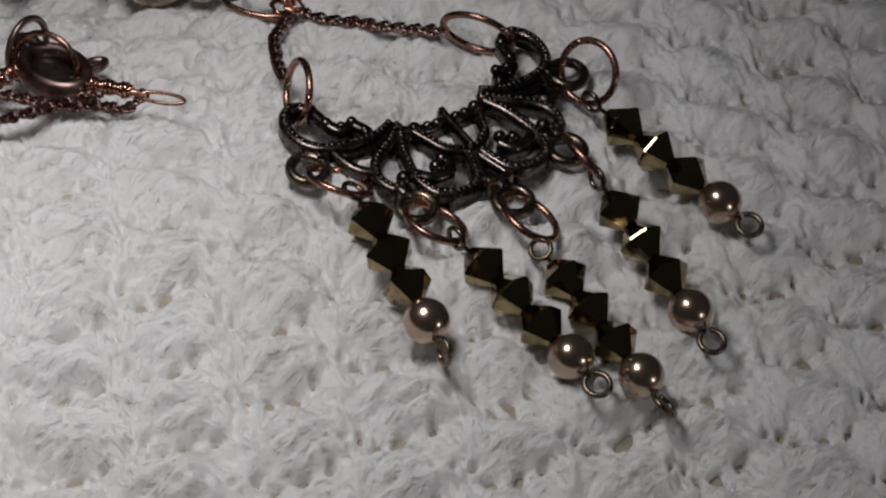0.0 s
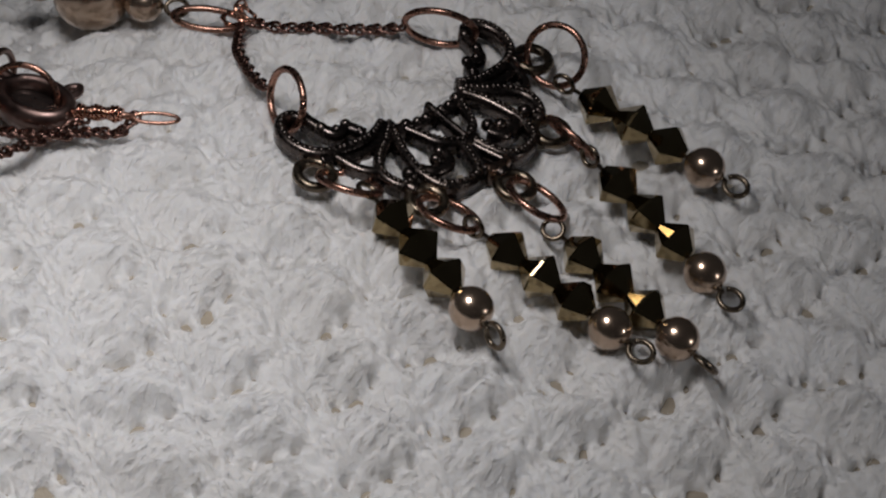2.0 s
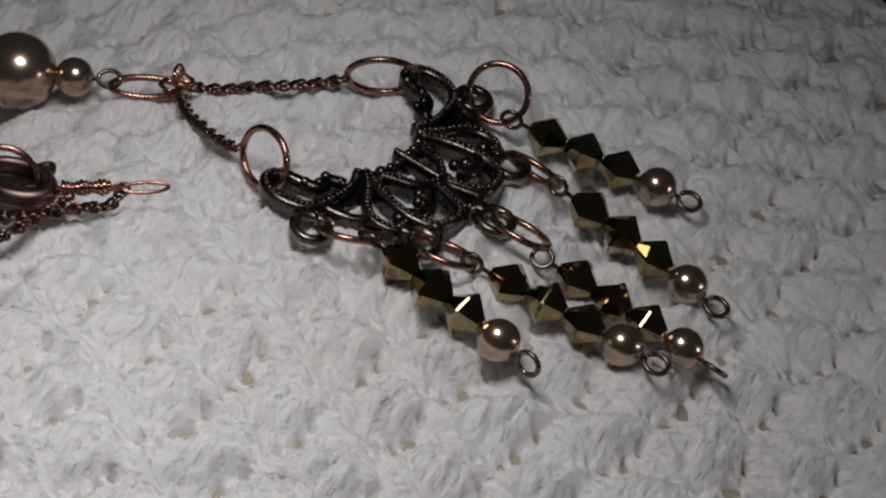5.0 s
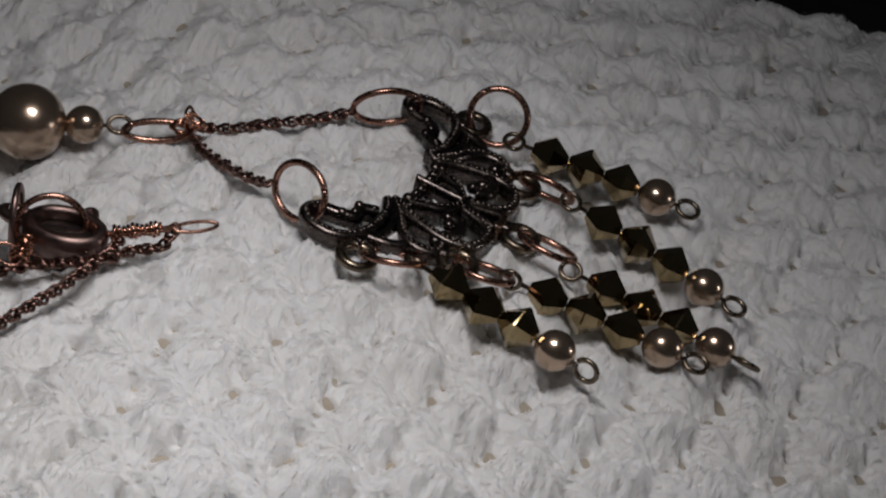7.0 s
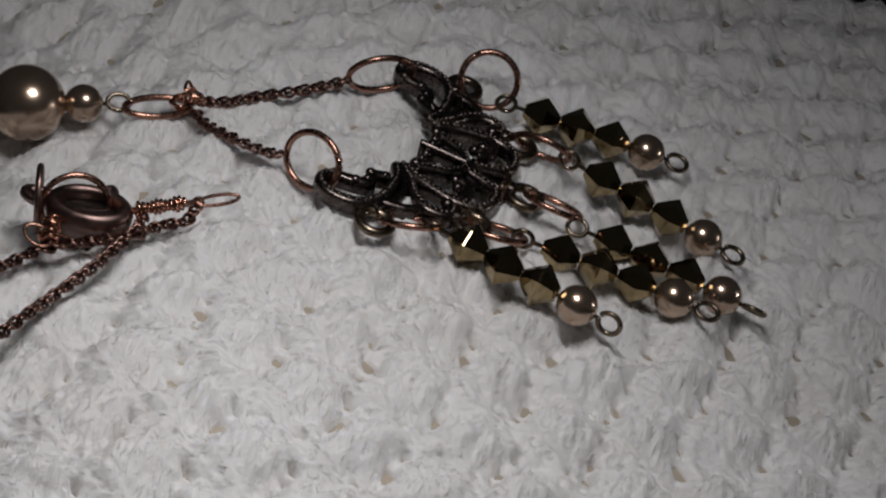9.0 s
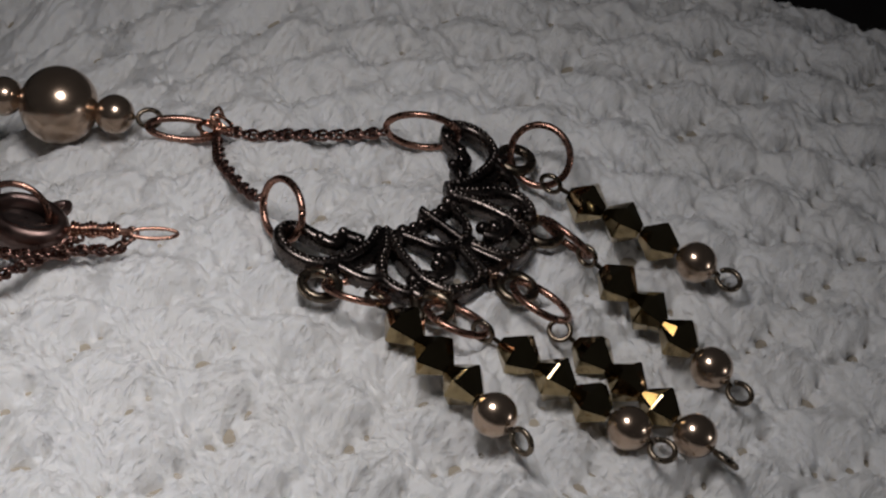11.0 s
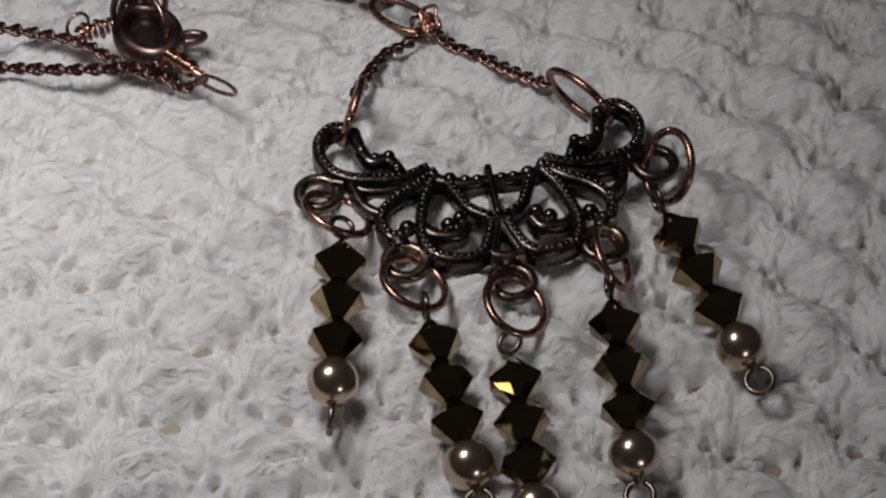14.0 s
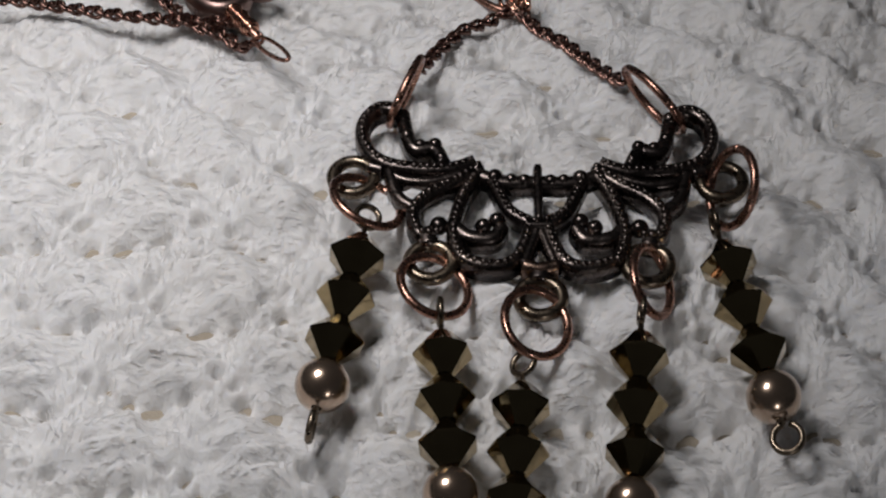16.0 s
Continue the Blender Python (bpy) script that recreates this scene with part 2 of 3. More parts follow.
def stitches(x, y):
    """Each cell: a plump strand along the row, an upright tuft beside it, gaps at the corners; the strands join in slanting ribs."""
    p, q = lattice(x, y)
    row = np.floor(q)
    v = q - row - 0.5
    seed = np.sin(np.floor(p + 0.5) * 12.9 + row * 78.2) * 0.5 + 0.5
    u = wrapped(p)
    seed2 = np.sin(np.floor(p + 0.5) * 39.3 + row * 11.1) * 0.5 + 0.5
    dx, dy = u * ROW[0] + v * STEP[0] * 0.35 + 0.16 * (seed - 0.5), v * STEP[1] + u * ROW[1] + 0.14 * (seed2 - 0.5)
    r = np.sqrt((dx / 0.50) ** 2 + (dy / 0.37) ** 2)
    pillow = np.exp(-(r**2.6))
    h = pillow * (0.155 + 0.05 * seed + 0.014 * np.cos(2 * np.pi * dy / 0.24 + 1.2 * dx))
    u2 = wrapped(p - 0.5)
    tx, ty = u2 * ROW[0] + v * STEP[0] * 0.35, v * STEP[1] + u2 * ROW[1]
    across, down = tx - 0.22 * ty + 0.08 * (seed2 - 0.5), ty - 0.03
    lobes = (0.105 + 0.05 * seed2) * np.exp(-((np.abs(across) / 0.20) ** 2.4) - ((np.abs(down) / 0.36) ** 2.8))
    lobes = lobes * (1 - 0.13 * (0.5 - 0.5 * np.cos(2 * np.pi * across / 0.125 + 2.0 * seed)))
    h = h + lobes + 0.072 * np.cos(2 * np.pi * (p - q - 0.47)) - 0.015 * np.exp(-((wrapped(q) / 0.10) ** 2))
    for hu, hv, depth, ru, rv in GAPS:
        h = h - depth * np.exp(-((wrapped(p - hu) / ru) ** 2) - ((wrapped(q - hv) / rv) ** 2))
    strand = np.sin(40 * dy + 3 * np.sin(6 * dx + seed * 6)) * 0.005
    fray = 0.020 * value_noise(x, y * 1.4, 0.42, 1) + 0.034 * value_noise(x, y * 1.2, 0.22, 7) + 0.016 * value_noise(x, y, 0.085, 3)
    lying = np.abs(value_noise(x * 0.42 + 0.1 * y, y * 1.9, 0.21, 2))
    standing = np.abs(value_noise(x * 1.9 + 0.3 * y, y * 0.45, 0.21, 5))
    fray = fray - 0.042 * (lying * pillow + standing * (1 - pillow)) + 0.022
    along_row = np.abs(value_noise(x * 0.33 + 0.2 * y, y * 1.6, 0.070, 14))
    along_tuft = np.abs(value_noise(x * 1.6 - 0.3 * y, y * 0.36, 0.070, 15))
    fray = fray + 0.014 - 0.062 * (along_row * pillow + along_tuft * (1 - pillow))
    return h - 0.165 + strand * pillow + fray


def openness(x, y):
    """How near a place is to a gap between the stitches, from 0 to 1."""
    p, q = lattice(x, y)
    return np.max([np.exp(-((wrapped(p - g[0]) / g[3]) ** 2) - ((wrapped(q - g[1]) / g[4]) ** 2)) for g in GAPS], 0)


def cloth_height(x, y):
    return drape(x, y) + stitches(x, y)


def grid_mesh(name, xs, ys, height, mat):
    gx, gy = np.meshgrid(xs, ys)
    gz = height(gx, gy)
    co = np.stack([gx, gy, gz], -1).reshape(-1, 3) * CM
    nx, ny = len(xs), len(ys)
    i = (np.arange(ny - 1)[:, None] * nx + np.arange(nx - 1)[None]).ravel()
    quads = np.stack([i, i + 1, i + nx + 1, i + nx], -1)
    me = bpy.data.meshes.new(name)
    me.vertices.add(len(co))
    me.vertices.foreach_set("co", co.ravel())
    me.loops.add(quads.size)
    me.loops.foreach_set("vertex_index", quads.ravel())
    me.polygons.add(len(quads))
    me.polygons.foreach_set("loop_start", np.arange(len(quads)) * 4)
    me.polygons.foreach_set("use_smooth", np.ones(len(quads), bool))
    me.materials.append(mat)
    me.update(calc_edges=True)
    me.validate()
    return me


table = new("table_top", grid_mesh("table_top", np.linspace(-45, 45, 13), np.linspace(-40, 40, 13), lambda x, y: -3.4 + 0 * x, TABLE))
tagged(table, "dark table top under the knitted cloth", "table", kind="structure")

cloth = new("knitted_cloth", grid_mesh("knitted_cloth", np.arange(-10.8, 11.5, 0.031), np.arange(-9.4, 10.2, 0.031), cloth_height, YARN))
tagged(cloth, "thick fluffy white chenille knitted cloth, softly draped", "blanket", kind="structure")

# Added sheet under the knit; its tan stands in for shade in the gaps.
pit_sheet = new("pit_sheet", grid_mesh("pit_sheet", np.arange(-10.4, 11.0, 0.3), np.arange(-9.0, 9.8, 0.3), lambda x, y: drape(x, y) - 0.262, PIT_TAN))
pit_sheet.parent = cloth
tagged(pit_sheet, "added tan sheet under the knit, its colour the shade in the gaps")


def fuzz(count, x0, x1, y0, y1, seed):
    """Loose fibres of the yarn: thin bowed blades that lie along the strands of each stitch."""
    g = np.random.default_rng(seed)
    x, y = g.uniform(x0, x1, count), g.uniform(y0, y1, count)
    p, q = lattice(x, y)
    flat = np.abs(wrapped(p)) < 0.27
    angle = np.where(flat, g.normal(0.0, 0.35, count), np.pi / 2 + wrapped(p - 0.5) * -2.4 + g.normal(0, 0.45, count))
    angle += np.where(g.random(count) < 0.5, np.pi, 0) * flat
    length = g.uniform(0.09, 0.20, count) * np.where(flat, 0.9, 1.0)
    lift = np.abs(g.normal(0, 1, count)) * np.where(flat, 0.05, 0.09)
    width = g.uniform(0.0022, 0.0044, count)
    d = np.stack([np.cos(angle), np.sin(angle)], -1)
    clear = (openness(x, y) < 0.30) & (openness(x + d[:, 0] * length, y + d[:, 1] * length) < 0.45) & (openness(x + d[:, 0] * length / 2, y + d[:, 1] * length / 2) < 0.45)
    x, y, d, length, lift, width = x[clear], y[clear], d[clear], length[clear], lift[clear], width[clear]
    count = len(x)
    side = np.stack([-d[:, 1], d[:, 0]], -1) * width[:, None]
    co = []
    base = np.stack([x, y], -1)
    for s, w, bow in ((0.0, 0.8, 0.0), (0.5, 1.0, 0.85), (1.0, 0.25, 1.0)):
        xy = base + d * (length * s)[:, None]
        z = cloth_height(base[:, 0], base[:, 1]) * (1 - s) + cloth_height(xy[:, 0], xy[:, 1]) * s + lift * length * bow + 0.008
        if s == 0.0:
            z = z - 0.02
        z = np.maximum(z, cloth_height(xy[:, 0], xy[:, 1]) - 0.01)
        co.append(np.concatenate([xy - side * w, z[:, None]], 1))
        co.append(np.concatenate([xy + side * w, z[:, None] + 0.004], 1))
    co = np.stack(co, 1).reshape(-1, 3) * CM
    k = np.arange(count) * 6
    quads = np.stack([np.stack([k, k + 1, k + 3, k + 2], -1), np.stack([k + 2, k + 3, k + 5, k + 4], -1)], 1).reshape(-1, 4)
    me = bpy.data.meshes.new("fuzz")
    me.vertices.add(len(co))
    me.vertices.foreach_set("co", co.ravel())
    me.loops.add(quads.size)
    me.loops.foreach_set("vertex_index", quads.ravel())
    me.polygons.add(len(quads))
    me.polygons.foreach_set("loop_start", np.arange(len(quads)) * 4)
    me.materials.append(FUZZ)
    me.update(calc_edges=True)
    me.validate()
    ob = new("fuzz", me)
    ob.parent = cloth
    return tagged(ob, "loose white yarn fibres standing off the knit", kind="stuff")


fuzz(62000, -8.0, 5.0, -6.5, 6.5, 3)
fuzz(20000, 5.0, 10.5, -8.5, 8.0, 4)


# ---- filigree connector ----
def fil_z(x, y):
    return 0.572 + 0.035 * x + 0.125 * y


filigree = thing("filigree_connector", (0, -0.4, 0.35), "dark antiqued copper crescent filigree connector with beaded scrolls", "jewellery")


def bar(points, width=0.085, height=0.15, closed=False, k=6):
    """A flat scroll bar standing on edge along a plan curve, with rounded top edges."""
    c = curve_through(points, k, closed)
    m = len(c)
    prof = [(-0.5, -0.5), (0.5, -0.5), (0.5, 0.28), (0.3, 0.5), (-0.3, 0.5), (-0.5, 0.28)]
    verts, faces = [], []
    for i in range(m):
        d = unit((c[(i + 1) % m] - c[i - 1]) if closed else (c[min(i + 1, m - 1)] - c[max(i - 1, 0)]))
        n = np.array([-d[1], d[0]])
        for a, b in prof:
            xy = c[i] + n * a * width
            verts.append((xy[0], xy[1], fil_z(xy[0], xy[1]) + b * height))
    s = len(prof)
    for i in range(m if closed else m - 1):
        j = (i + 1) % m
        for k2 in range(s):
            faces.append((i * s + k2, i * s + (k2 + 1) % s, j * s + (k2 + 1) % s, j * s + k2))
    if not closed:
        faces += [tuple(reversed(range(s))), tuple(range((m - 1) * s, m * s))]
    return verts, faces


def grains(points, r=0.030, step=0.068, lift=0.088, first=0.0):
    """A row of tiny cast beads along the top of a bar."""
    c = curve_through(points, 10)
    run, geos, due = 0.0, [], first
    for a, b in zip(c, c[1:]):
        run += float(np.linalg.norm(b - a))
        if run >= due:
            geos.append(ball((b[0], b[1], fil_z(b[0], b[1]) + lift), r, 8, 5))
            due += step
    return join(*geos)


def pebble(x, y, r):
    return ball((x, y, fil_z(x, y) + 0.05), r * 1.18, 12, 8)


def mirrored(points, side):
    return [(x * side - 0.045, y - 0.039 * x * side) for x, y in points]


END_SCROLL = [(-1.28, 0.73), (-1.36, 0.80), (-1.49, 0.79), (-1.60, 0.65), (-1.62, 0.45), (-1.55, 0.26), (-1.39, 0.13), (-1.13, 0.07), (-0.82, 0.07), (-0.58, 0.16)]
SECOND = [(-1.36, 0.05), (-1.25, -0.05), (-1.02, -0.08), (-0.79, -0.02), (-0.61, 0.08)]
SQUIGGLE = [(-1.24, 0.69), (-1.20, 0.47), (-1.12, 0.31), (-0.95, 0.32), (-0.86, 0.14)]
LEAF = [(-0.53, 0.10), (-0.75, -0.08), (-0.97, -0.21), (-1.11, -0.37), (-1.13, -0.54), (-1.06, -0.69), (-0.92, -0.69)]
UNDERLEAF = [(-1.36, 0.06), (-1.32, -0.15), (-1.24, -0.30), (-1.11, -0.39)]
OUTER = [(-0.54, 0.03), (-0.66, -0.19), (-0.73, -0.42), (-0.77, -0.63), (-0.75, -0.81), (-0.68, -0.95), (-0.50, -1.03), (-0.32, -1.03), (-0.20, -0.94), (-0.13, -0.78), (-0.08, -0.61)]
CURL = [(-0.75, -0.60), (-0.65, -0.70), (-0.52, -0.73), (-0.40, -0.71), (-0.33, -0.59)]
DIAGONAL = [(-0.42, -0.03), (-0.33, -0.25), (-0.27, -0.39), (-0.17, -0.48), (-0.03, -0.56)]
RIM = [(-0.56, 0.03), (-0.37, -0.05), (-0.19, -0.07), (0.0, -0.06)]
LEG = [(-0.02, -0.64), (-0.08, -0.84), (-0.14, -1.03)]
SCROLLS = (
    ("end_scroll", END_SCROLL, 0.130, 0.19, 0.038),
    ("second_bar", SECOND, 0.100, 0.16, 0.0),
    ("squiggle", SQUIGGLE, 0.135, 0.18, 0.0),
    ("leaf_scroll", LEAF, 0.130, 0.18, 0.038),
    ("leaf_bar", UNDERLEAF, 0.115, 0.17, 0.0),
    ("petal_scroll", OUTER, 0.125, 0.19, 0.037),
    ("curl", CURL, 0.135, 0.18, 0.0),
    ("diagonal_bar", DIAGONAL, 0.120, 0.17, 0.034),
    ("rim_bar", RIM, 0.130, 0.16, 0.0),
    ("stem", LEG, 0.100, 0.18, 0.0),
)
BEADS = ((-1.25, 0.70, 0.066), (-1.20, 0.46, 0.060), (-1.08, 0.35, 0.052), (-0.94, 0.36, 0.056), (-0.88, 0.20, 0.052), (-0.90, -0.60, 0.075), (-0.50, -0.60, 0.066), (-0.375, -0.53, 0.066), (-0.39, -0.02, 0.066), (-0.24, -0.05, 0.052), (-0.12, -0.06, 0.055), (-0.55, 0.06, 0.060), (-0.70, -0.95, 0.045))
for side in (-1, 1):
    for name, plan, w, h, g in SCROLLS:
        plan = mirrored(plan, -side)
        geo = bar(plan, w, h)
        if g:
            geo = join(geo, grains(plan, g))
        part(name, geo, ANTIQUE, filigree)
    for x, y, r in BEADS:
        part("cast_bead", pebble(*mirrored([(x, y)], -side)[0], r), ANTIQUE, filigree)
part("centre_post", bar(mirrored([(0, 0.06), (0, -0.2), (0, -0.57)], 1), 0.085, 0.27), ANTIQUE, filigree)
part("cross_bar", bar(mirrored([(-0.12, -0.60), (0, -0.61), (0.12, -0.60)], 1), 0.085, 0.24), ANTIQUE, filigree)
part("foot_bar", bar(mirrored([(-0.15, -1.04), (0, -1.08), (0.15, -1.04)], 1), 0.11, 0.22), WORN, filigree, "foot bar worn to bright copper")
for x, y in mirrored([(-1.69, 0.02), (-0.97, -0.95), (0.0, -1.33), (0.97, -0.95), (1.69, 0.02)], 1):
    c = (x, y, fil_z(x, y) - 0.02)
    geo = tube(ring_points(c, (1, 0, 0.035), (0, 1, 0.125), 0.192, 0.192, 28), 0.062, 8, True)
    part("hang_loop", geo, BRASS, filigree, "worn antiqued loop")
for side in (-1, 1):
    part("loop_neck", bar(mirrored([(-1.54, 0.10), (-1.42, 0.06)], -side), 0.13, 0.18), ANTIQUE, filigree)
    part("loop_neck", bar(mirrored([(-1.02, -0.64), (-0.98, -0.80)], -side), 0.17, 0.18), ANTIQUE, filigree)
part("loop_neck", bar(mirrored([(0, -1.06), (0, -1.18)], 1), 0.18, 0.18), ANTIQUE, filigree)


# ---- jump rings ----
def jump_ring(centre, u, v, a, b, label, r=0.042, mat=COPPER):
    root = thing("jump_ring", centre, label, "jump ring", "copper jump rings")
    pts = ring_points(centre, u, v, a, b, 44, 2.5, 43.95 / 43)
    part("wire", tube(pts, r, 8), mat, root)
    return root


HUNG = "round copper jump ring linking the filigree to a beaded dangle"
jump_ring((-1.60, -0.30, 0.56), (0.2, -1, 0.1), (0.9, 0.1, -0.42), 0.35, 0.33, HUNG)
jump_ring((-0.98, -1.21, 0.40), (0.0, -1, 0.0), (0.93, 0, -0.35), 0.35, 0.32, HUNG)
jump_ring((-0.09, -1.68, 0.44), (-0.2, -1, -0.04), (0.88, 0, -0.36), 0.36, 0.30, HUNG)
jump_ring((0.93, -1.28, 0.55), (-0.17, -1, 0.06), (0.62, -0.05, -0.78), 0.36, 0.28, HUNG)
jump_ring((1.69, -0.33, 0.80), (0.10, -0.93, -0.27), (0.40, -0.07, 0.82), 0.36, 0.35, "copper jump ring standing upright between filigree and dangle")
jump_ring((-1.27, 1.04, 0.73), (0.33, 0.94, 0.03), (0.25, -0.1, 0.96), 0.365, 0.325, "copper jump ring standing upright through the filigree's end scroll")
jump_ring((1.07, 0.92, 0.76), (-0.53, 0.8, -0.05), (-0.31, -0.21, 0.93), 0.42, 0.33, "oval copper jump ring leaning between chain and filigree")
jump_ring((-0.41, 3.25, 0.22), (0.65, -0.76, 0), (0.76, 0.65, 0.10), 0.41, 0.185, "oval copper jump ring lying on the cloth beside a pearl")


# ---- beaded dangles ----
def bicone_mesh():
    profile = [(-0.230, 0.085), (-0.012, 0.262), (0.012, 0.262), (0.230, 0.085)]
    v, f = lathe(profile, 8)
    f = f + [tuple(range(8)), tuple(reversed(range(24, 32)))]
    return mesh_of("bicone_bead", (v, f), CRYSTAL, False)


def pearl_mesh(r):
    hole = 0.045
    a0 = math.asin(hole / r)
    prof = [(-r * math.cos(a0 + (math.pi - 2 * a0) * i / 20), r * math.sin(a0 + (math.pi - 2 * a0) * i / 20)) for i in range(21)]
    return mesh_of("pearl_bead", lathe(prof, 36), PEARL)


BICONE, PEARL_SMALL, PEARL_BIG = bicone_mesh(), pearl_mesh(0.237), pearl_mesh(0.472)


def build_dangle():
    root = thing("beaded_dangle", (0, 0, 0), "dangle of three black crystal bicones and a bronze pearl on wire", "bead dangle", "beaded dangles")
    part("eye_loop", tube(ring_points((-0.02, 0, 0), (1, 0, 0), (0, 0.3, 0.95), 0.12, 0.11, 24), 0.029, 8, True), BRASS, root, "brass wire loop")
    part("pin", tube([(0.09, 0, 0), (1.0, 0, 0), (2.15, 0, 0)], 0.026, 6), BRASS, root)
    for i in range(3):
        b = part("bicone_bead", BICONE, CRYSTAL, root, "faceted black crystal with golden sheen")
        b.matrix_basis = pose((0.45 + 0.470 * i) * CM, 0, 0, 22.5 + 17 * i, 0, 0)
    p = part("pearl_bead", PEARL_SMALL, PEARL, root, "glossy bronze pearl")
    p.matrix_basis = pose(1.872 * CM, 0, 0)
    part("end_loop", tube(ring_points((2.285, 0, 0), (1, 0, 0), (0, 1, 0), 0.135, 0.125, 24, math.pi, 0.97), 0.032, 8), BRASS, root, "open brass wire loop")
    return root


def dangle_pose(first, pearl, roll):
    """The pose of a dangle from the places of its first bicone and its pearl, in centimetres."""
    a, b = Vector(first), Vector(pearl)
    d = (b - a).normalized()
    up = Vector((0, 0, 1))
    y = up.cross(d).normalized()
    z = d.cross(y)
    turn = Matrix((d, y, z)).transposed().to_4x4()
    middle = (a + b) * 0.5
    return Matrix.Translation((middle - d * (0.45 + 1.872) / 2) * CM) @ turn @ pose(0, 0, 0, roll)


DANGLES = [
    ((-1.675, -1.05, 0.555), (-1.914, -2.371, 0.410), 85),
    ((-0.905, -1.978, 0.345), (-0.831, -3.411, 0.195), 15),
    ((-0.240, -2.530, 0.268), (-0.330, -3.900, 0.124), -40),
    ((0.776, -2.105, 0.472), (0.656, -3.492, 0.194), 12),
    ((1.615, -1.090, 0.580), (1.895, -2.467, 0.382), 20),
]
dangle = build_dangle()
for n, row in enumerate(DANGLES):
    if n:
        copy_thing(dangle, dangle_pose(*row))
dangle.matrix_basis = dangle_pose(*DANGLES[0])


# ---- chains ----
def link_mesh():
    pts = []
    for i in range(20):
        a = 2 * math.pi * i / 20
        x, y = 0.086 * math.cos(a), 0.057 * math.sin(a)
        pts.append((x, y, 0.026 * math.sin(2 * a)))
    return mesh_of("link", tube(pts, 0.0225, 6, True), CHAIN)


LINK = link_mesh()


def chain(points, label, pitch=0.102):
    """A curb chain of separate links along a plan curve."""
    c = curve_through(points, 16)
    root = thing("curb_chain", points[0], label, "chain", "copper chains")
    run, due, n = 0.0, 0.0, 0
    rng = random.Random(int(abs(points[0][0] * 100)) + len(points))
    for a, b in zip(c, c[1:]):
        step = float(np.linalg.norm(b - a))
        while run + step >= due:
            at = a + (b - a) * ((due - run) / max(step, 1e-9))
            d = Vector(unit(b - a))
            y = Vector((0, 0, 1)).cross(d).normalized()
            turn = Matrix((d, y, d.cross(y))).transposed().to_4x4()
            ob = new("link", LINK)
            ob.parent = root
            ob.matrix_parent_inverse = Matrix.Translation(-origin(root))
            ob.matrix_basis = Matrix.Translation(Vector(at) * CM) @ turn @ pose(0, 0, 0, (28 if n % 2 else -12) + rng.uniform(-10, 10), 0, rng.uniform(-6, 6))
            due, n = due + pitch, n + 1
        run += step
    return root


chain([(-0.16, 2.82, 0.31), (0.06, 2.46, 0.33), (0.29, 2.20, 0.38), (0.50, 1.85, 0.46), (0.68, 1.50, 0.58), (0.80, 1.27, 0.68)], "fine dark copper curb chain from knot to leaning jump ring")
chain([(-0.28, 2.82, 0.25), (-0.50, 2.62, 0.28), (-0.70, 2.42, 0.36), (-0.87, 2.13, 0.43), (-1.01, 1.86, 0.49), (-1.11, 1.62, 0.55), (-1.18, 1.43, 0.62)], "fine dark copper curb chain from knot to upright jump ring")


def scribble(centre, size, turns, seed, axis=(1, 0, 0)):
    """A small tangle of wrapped wire."""
    rng = random.Random(seed)
    ax = unit(axis)
    s = unit(np.cross(ax, (0.1, 0.2, 1)))
    w = np.cross(ax, s)
    pts = []
    for i in range(turns * 6):
        a = 2 * math.pi * i / 6
        r = size * rng.uniform(0.18, 0.62)
        pts.append(np.asarray(centre) + ax * (math.sin(i * 0.37) * 0.4 + rng.uniform(-0.15, 0.15)) * size * 1.2 + (s * math.cos(a) + w * math.sin(a)) * r)
    return pts


knot = thing("wire_knot", (-0.17, 2.95, 0.15), "tangle of bright copper wire tying two chains together", "wire knot")
part("wrap", tube(curve_through(scribble((-0.17, 2.95, 0.32), 0.26, 6, 5, (0.3, -0.5, 0.8)), 4), 0.022, 6), BRIGHT, knot)
part("wire_end", tube(curve_through([(-0.2, 2.95, 0.38), (-0.24, 2.98, 0.45), (-0.17, 2.93, 0.49), (-0.12, 2.88, 0.43)], 5), 0.020, 6), BRIGHT, knot)


# ---- pearl link at the head of the chains ----
pearls = thing("pearl_link", (-0.99, 4.69, -0.4), "large bronze pearl between two small pearls on wire", "pearl link")
AXIS = unit((-0.32, 0.62, -0.05))
TURN = Vector((1, 0, 0)).rotation_difference(Vector(AXIS)).to_matrix().to_4x4()


def along(s):
    return np.array((-0.99, 4.69, 0.06)) + AXIS * s


for s, me, text in ((0.0, PEARL_BIG, "large glossy bronze pearl"), (-0.68, PEARL_SMALL, "small bronze pearl"), (0.68, PEARL_SMALL, "small bronze pearl")):
    ob = part("pearl_bead", me, PEARL, pearls, text)
    ob.matrix_basis = Matrix.Translation(Vector(along(s)) * CM) @ TURN
part("pin", tube([along(-0.98), along(0.0), along(0.98)], 0.026, 6), BRASS, pearls)
for s in (-1.10, 1.10):
    part("eye_loop", tube(ring_points(along(s) + np.array((0, 0, 0.02)), AXIS, (0.6, 0.3, 0.45), 0.135, 0.11, 24), 0.030, 8, True), BRASS, pearls, "brass wire loop")

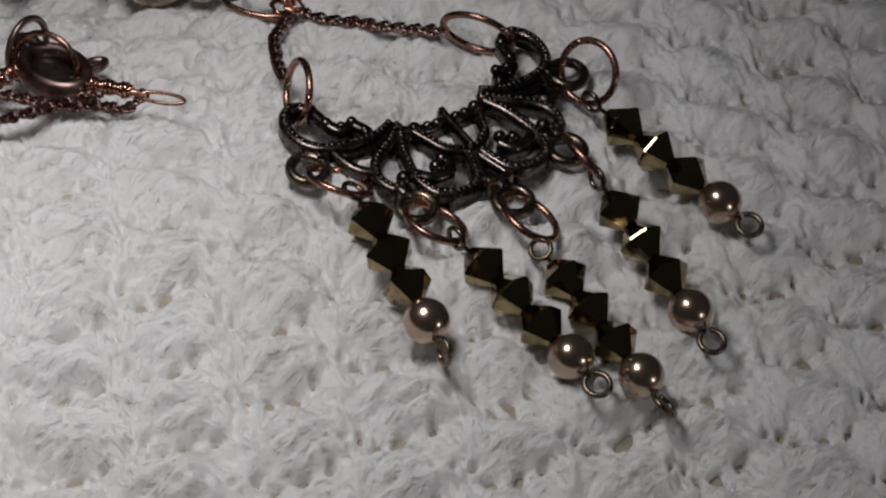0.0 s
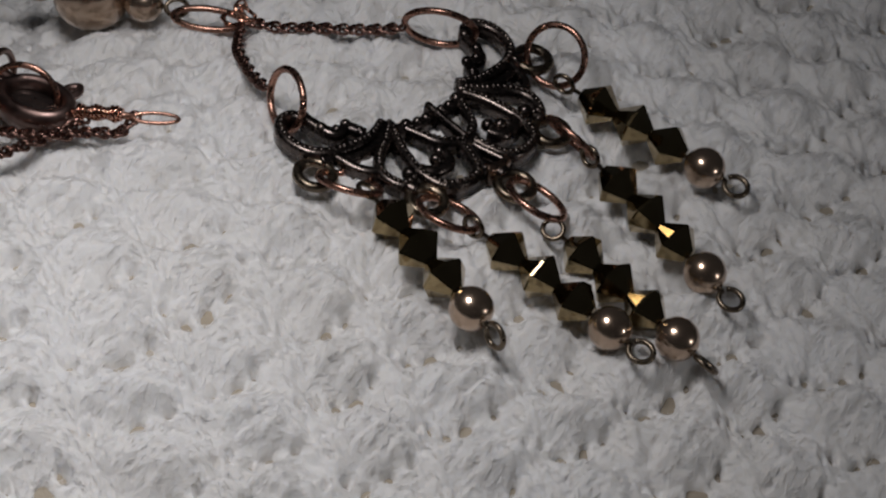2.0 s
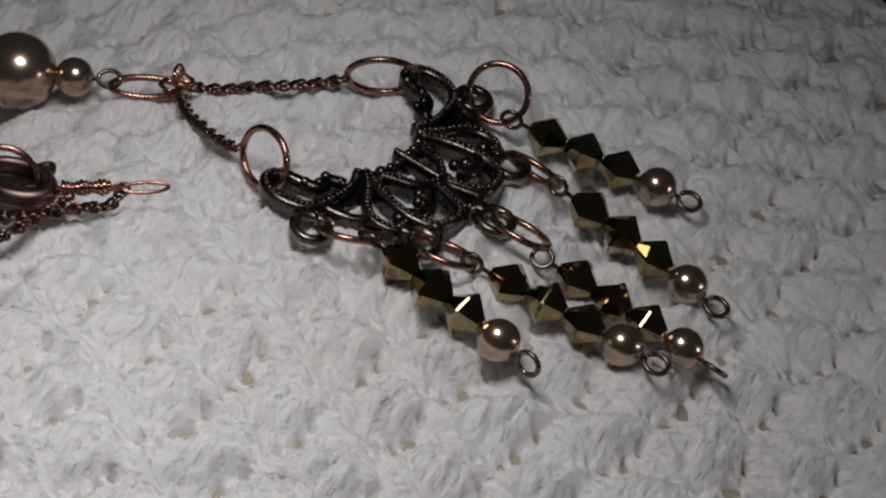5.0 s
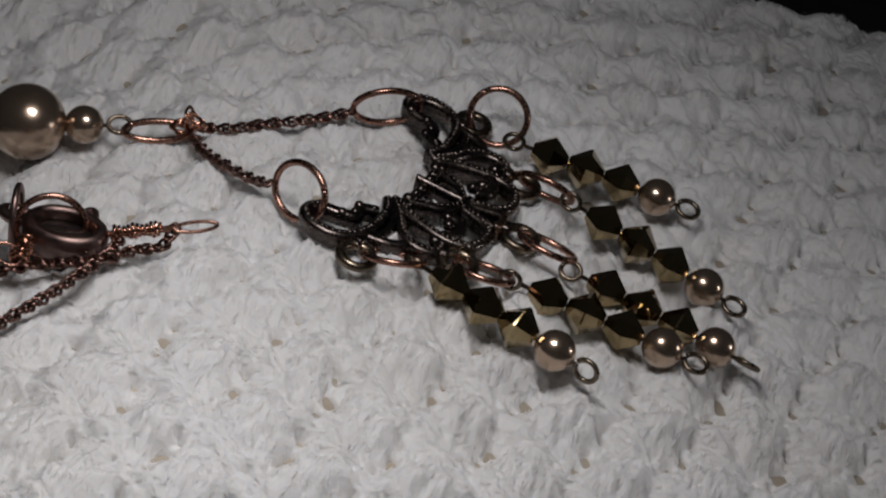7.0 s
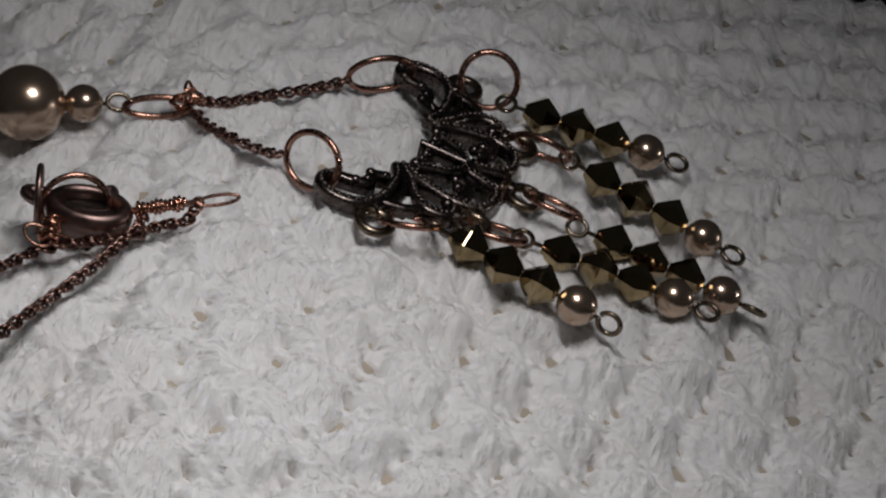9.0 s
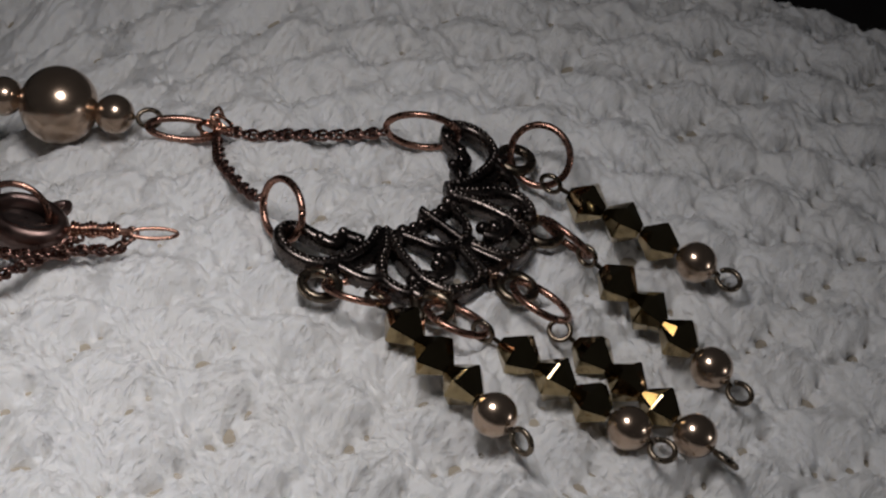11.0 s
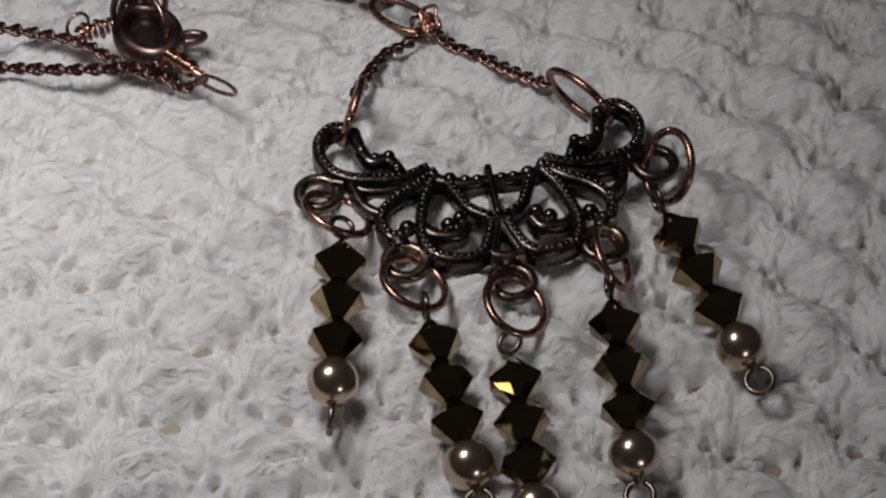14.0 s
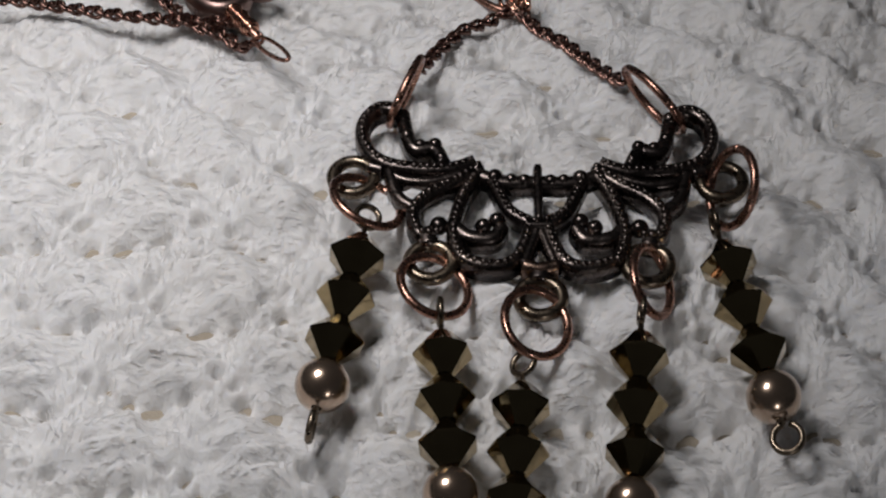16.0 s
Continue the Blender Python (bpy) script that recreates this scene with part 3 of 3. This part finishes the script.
jump_ring((-1.72, 6.10, -0.38), (-0.66, 0.5, -0.1), (0.2, 0.1, 0.9), 0.40, 0.13, "oval copper jump ring lying on the cloth beyond a pearl")
far_knot = thing("wire_knot", (-2.05, 6.35, -0.8), "tangle of bright copper wire at a chain's end", "wire knot")
part("wrap", tube(curve_through(scribble((-2.14, 6.22, -0.50), 0.30, 6, 8, (0.8, -0.5, 0.2)), 4), 0.022, 6), COPPER, far_knot)
chain([(-2.14, 6.3, -0.5), (-2.22, 6.9, -0.72), (-2.4, 7.5, -0.95), (-2.9, 8.3, -1.30)], "fine dark copper curb chain running off over the cloth")

# ---- wire-wrapped copper cup with its dark hollow ----
CUP_AT = np.array((-3.21, 2.97, 0.44))
CUP_UP = unit((0.03, -0.03, 0.99))
CUP_LONG = unit(np.cross((0.96, 0.28, 0.0), CUP_UP))
CUP_SIDE = np.cross(CUP_UP, CUP_LONG)
pendant = thing("wire_wrapped_cup", (-3.17, 2.98, 0.18), "brown copper cup with dark hollow, bound with bright copper wire", "pendant")


def cup_point(a, b, c):
    return CUP_AT + CUP_LONG * a + CUP_SIDE * b + CUP_UP * c


def cup_shell(profile, seg=40):
    """An oval shell: rows of (half length, half width, height)."""
    verts, faces = [], []
    for la, wb, h in profile:
        for k in range(seg):
            t = 2 * math.pi * k / seg
            verts.append(cup_point(la * math.cos(t), wb * math.sin(t), h))
    for i in range(len(profile) - 1):
        for k in range(seg):
            faces.append((i * seg + k, i * seg + (k + 1) % seg, (i + 1) * seg + (k + 1) % seg, (i + 1) * seg + k))
    return verts, faces


CUP_PROFILE = [(0.02, 0.02, -0.27), (0.32, 0.23, -0.26), (0.43, 0.32, -0.19), (0.485, 0.37, -0.05), (0.49, 0.375, 0.03), (0.465, 0.355, 0.10), (0.42, 0.315, 0.14), (0.365, 0.265, 0.145), (0.325, 0.22, 0.10), (0.305, 0.20, 0.02), (0.295, 0.19, -0.12)]
part("cup", cup_shell(CUP_PROFILE), CUP, pendant)
# Added black disc; its colour stands in for the shaded hollow of the cup.
part("hollow_shade", cup_shell([(0.32, 0.21, -0.03), (0.30, 0.19, 0.01), (0.22, 0.13, 0.045), (0.02, 0.01, 0.06)]), HOLLOW, pendant, "glossy black disc painting the dark hollow of the cup")
part("lug", tube(curve_through([(-2.90, 2.98, 0.40), (-2.73, 3.00, 0.40), (-2.62, 2.94, 0.40), (-2.72, 2.86, 0.40), (-2.88, 2.86, 0.40)], 5), 0.05, 8), CUP, pendant)
part("lug", tube(curve_through([(-3.30, 3.40, 0.42), (-3.34, 3.60, 0.45), (-3.26, 3.70, 0.46), (-3.17, 3.60, 0.45), (-3.14, 3.40, 0.42)], 5), 0.07, 8), CUP, pendant)
part("wire_loop", tube(ring_points((-3.26, 3.12, 0.48), (0.25, 0.18, 0.95), (0.55, -0.82, 0.0), 0.35, 0.38, 36), 0.038, 8, True), COPPER, pendant, "copper wire loop round the cup")
part("wire_loop", tube(ring_points((-3.27, 3.54, 0.42), (0.1, 0.1, 0.98), (0.93, 0.35, 0.0), 0.37, 0.31, 36), 0.040, 8, True), CUP, pendant, "dark copper wire loop standing beside the cup")


def coil(a, b, r, turns, wire=0.020):
    a, b = np.asarray(a, float), np.asarray(b, float)
    d = unit(b - a)
    s = unit(np.cross(d, (0, 0, 1)))
    w = np.cross(d, s)
    rng = random.Random(7)
    pts = []
    for i in range(turns * 10 + 1):
        t = i / (turns * 10)
        q = 2 * math.pi * i / 10
        rr = r * (1 + 0.25 * math.sin(5 * t * math.pi + 1) + rng.uniform(-0.06, 0.06))
        pts.append(a + (b - a) * t + (s * math.cos(q) + w * math.sin(q)) * rr)
    return tube(pts, wire, 6)


part("wire_coil", coil((-3.02, 2.50, 0.52), (-2.78, 2.02, 0.65), 0.062, 11, 0.024), BRIGHT, pendant, "bright copper wire wrapped in a coil")
part("wire_core", tube([(-3.06, 2.56, 0.50), (-2.72, 1.88, 0.68)], 0.04, 6), COPPER, pendant)
part("tip_loop", tube(ring_points((-2.58, 1.71, 0.69), (0.37, -0.38, 0.02), (0.7, 0.7, 0.35), 0.25, 0.065, 28), 0.022, 6, True), COPPER, pendant, "flattened copper wire loop")
part("wire_coil", coil((-3.55, 3.25, 0.42), (-3.95, 3.12, 0.42), 0.08, 6, 0.026), BRIGHT, pendant, "bright copper wire wrapped in a coil")
part("side_loop", tube(ring_points((-3.95, 3.25, 0.45), (0.2, 0.9, 0.3), (0.9, -0.2, 0.2), 0.16, 0.12, 24), 0.020, 6, True), COPPER, pendant, "small copper wire loop")

chain([(-2.74, 1.90, 0.64), (-2.90, 1.95, 0.50), (-3.08, 2.18, 0.46), (-3.30, 2.30, 0.45), (-3.55, 2.55, 0.42), (-3.80, 2.90, 0.38), (-3.98, 3.12, 0.34)], "fine dark copper curb chain looping under the copper cup")
chain([(-3.02, 2.40, 0.46), (-3.30, 2.36, 0.48), (-3.65, 2.42, 0.46), (-4.10, 2.50, 0.44), (-4.60, 2.62, 0.42), (-5.10, 2.75, 0.40), (-5.8, 2.95, 0.36), (-6.6, 3.3, 0.28)], "fine dark copper curb chain running off over the cloth")
chain([(-3.95, 3.14, 0.34), (-4.3, 3.35, 0.28), (-4.7, 3.60, 0.22), (-5.2, 3.85, 0.14), (-6.0, 4.2, 0.02)], "fine dark copper curb chain running off over the cloth")
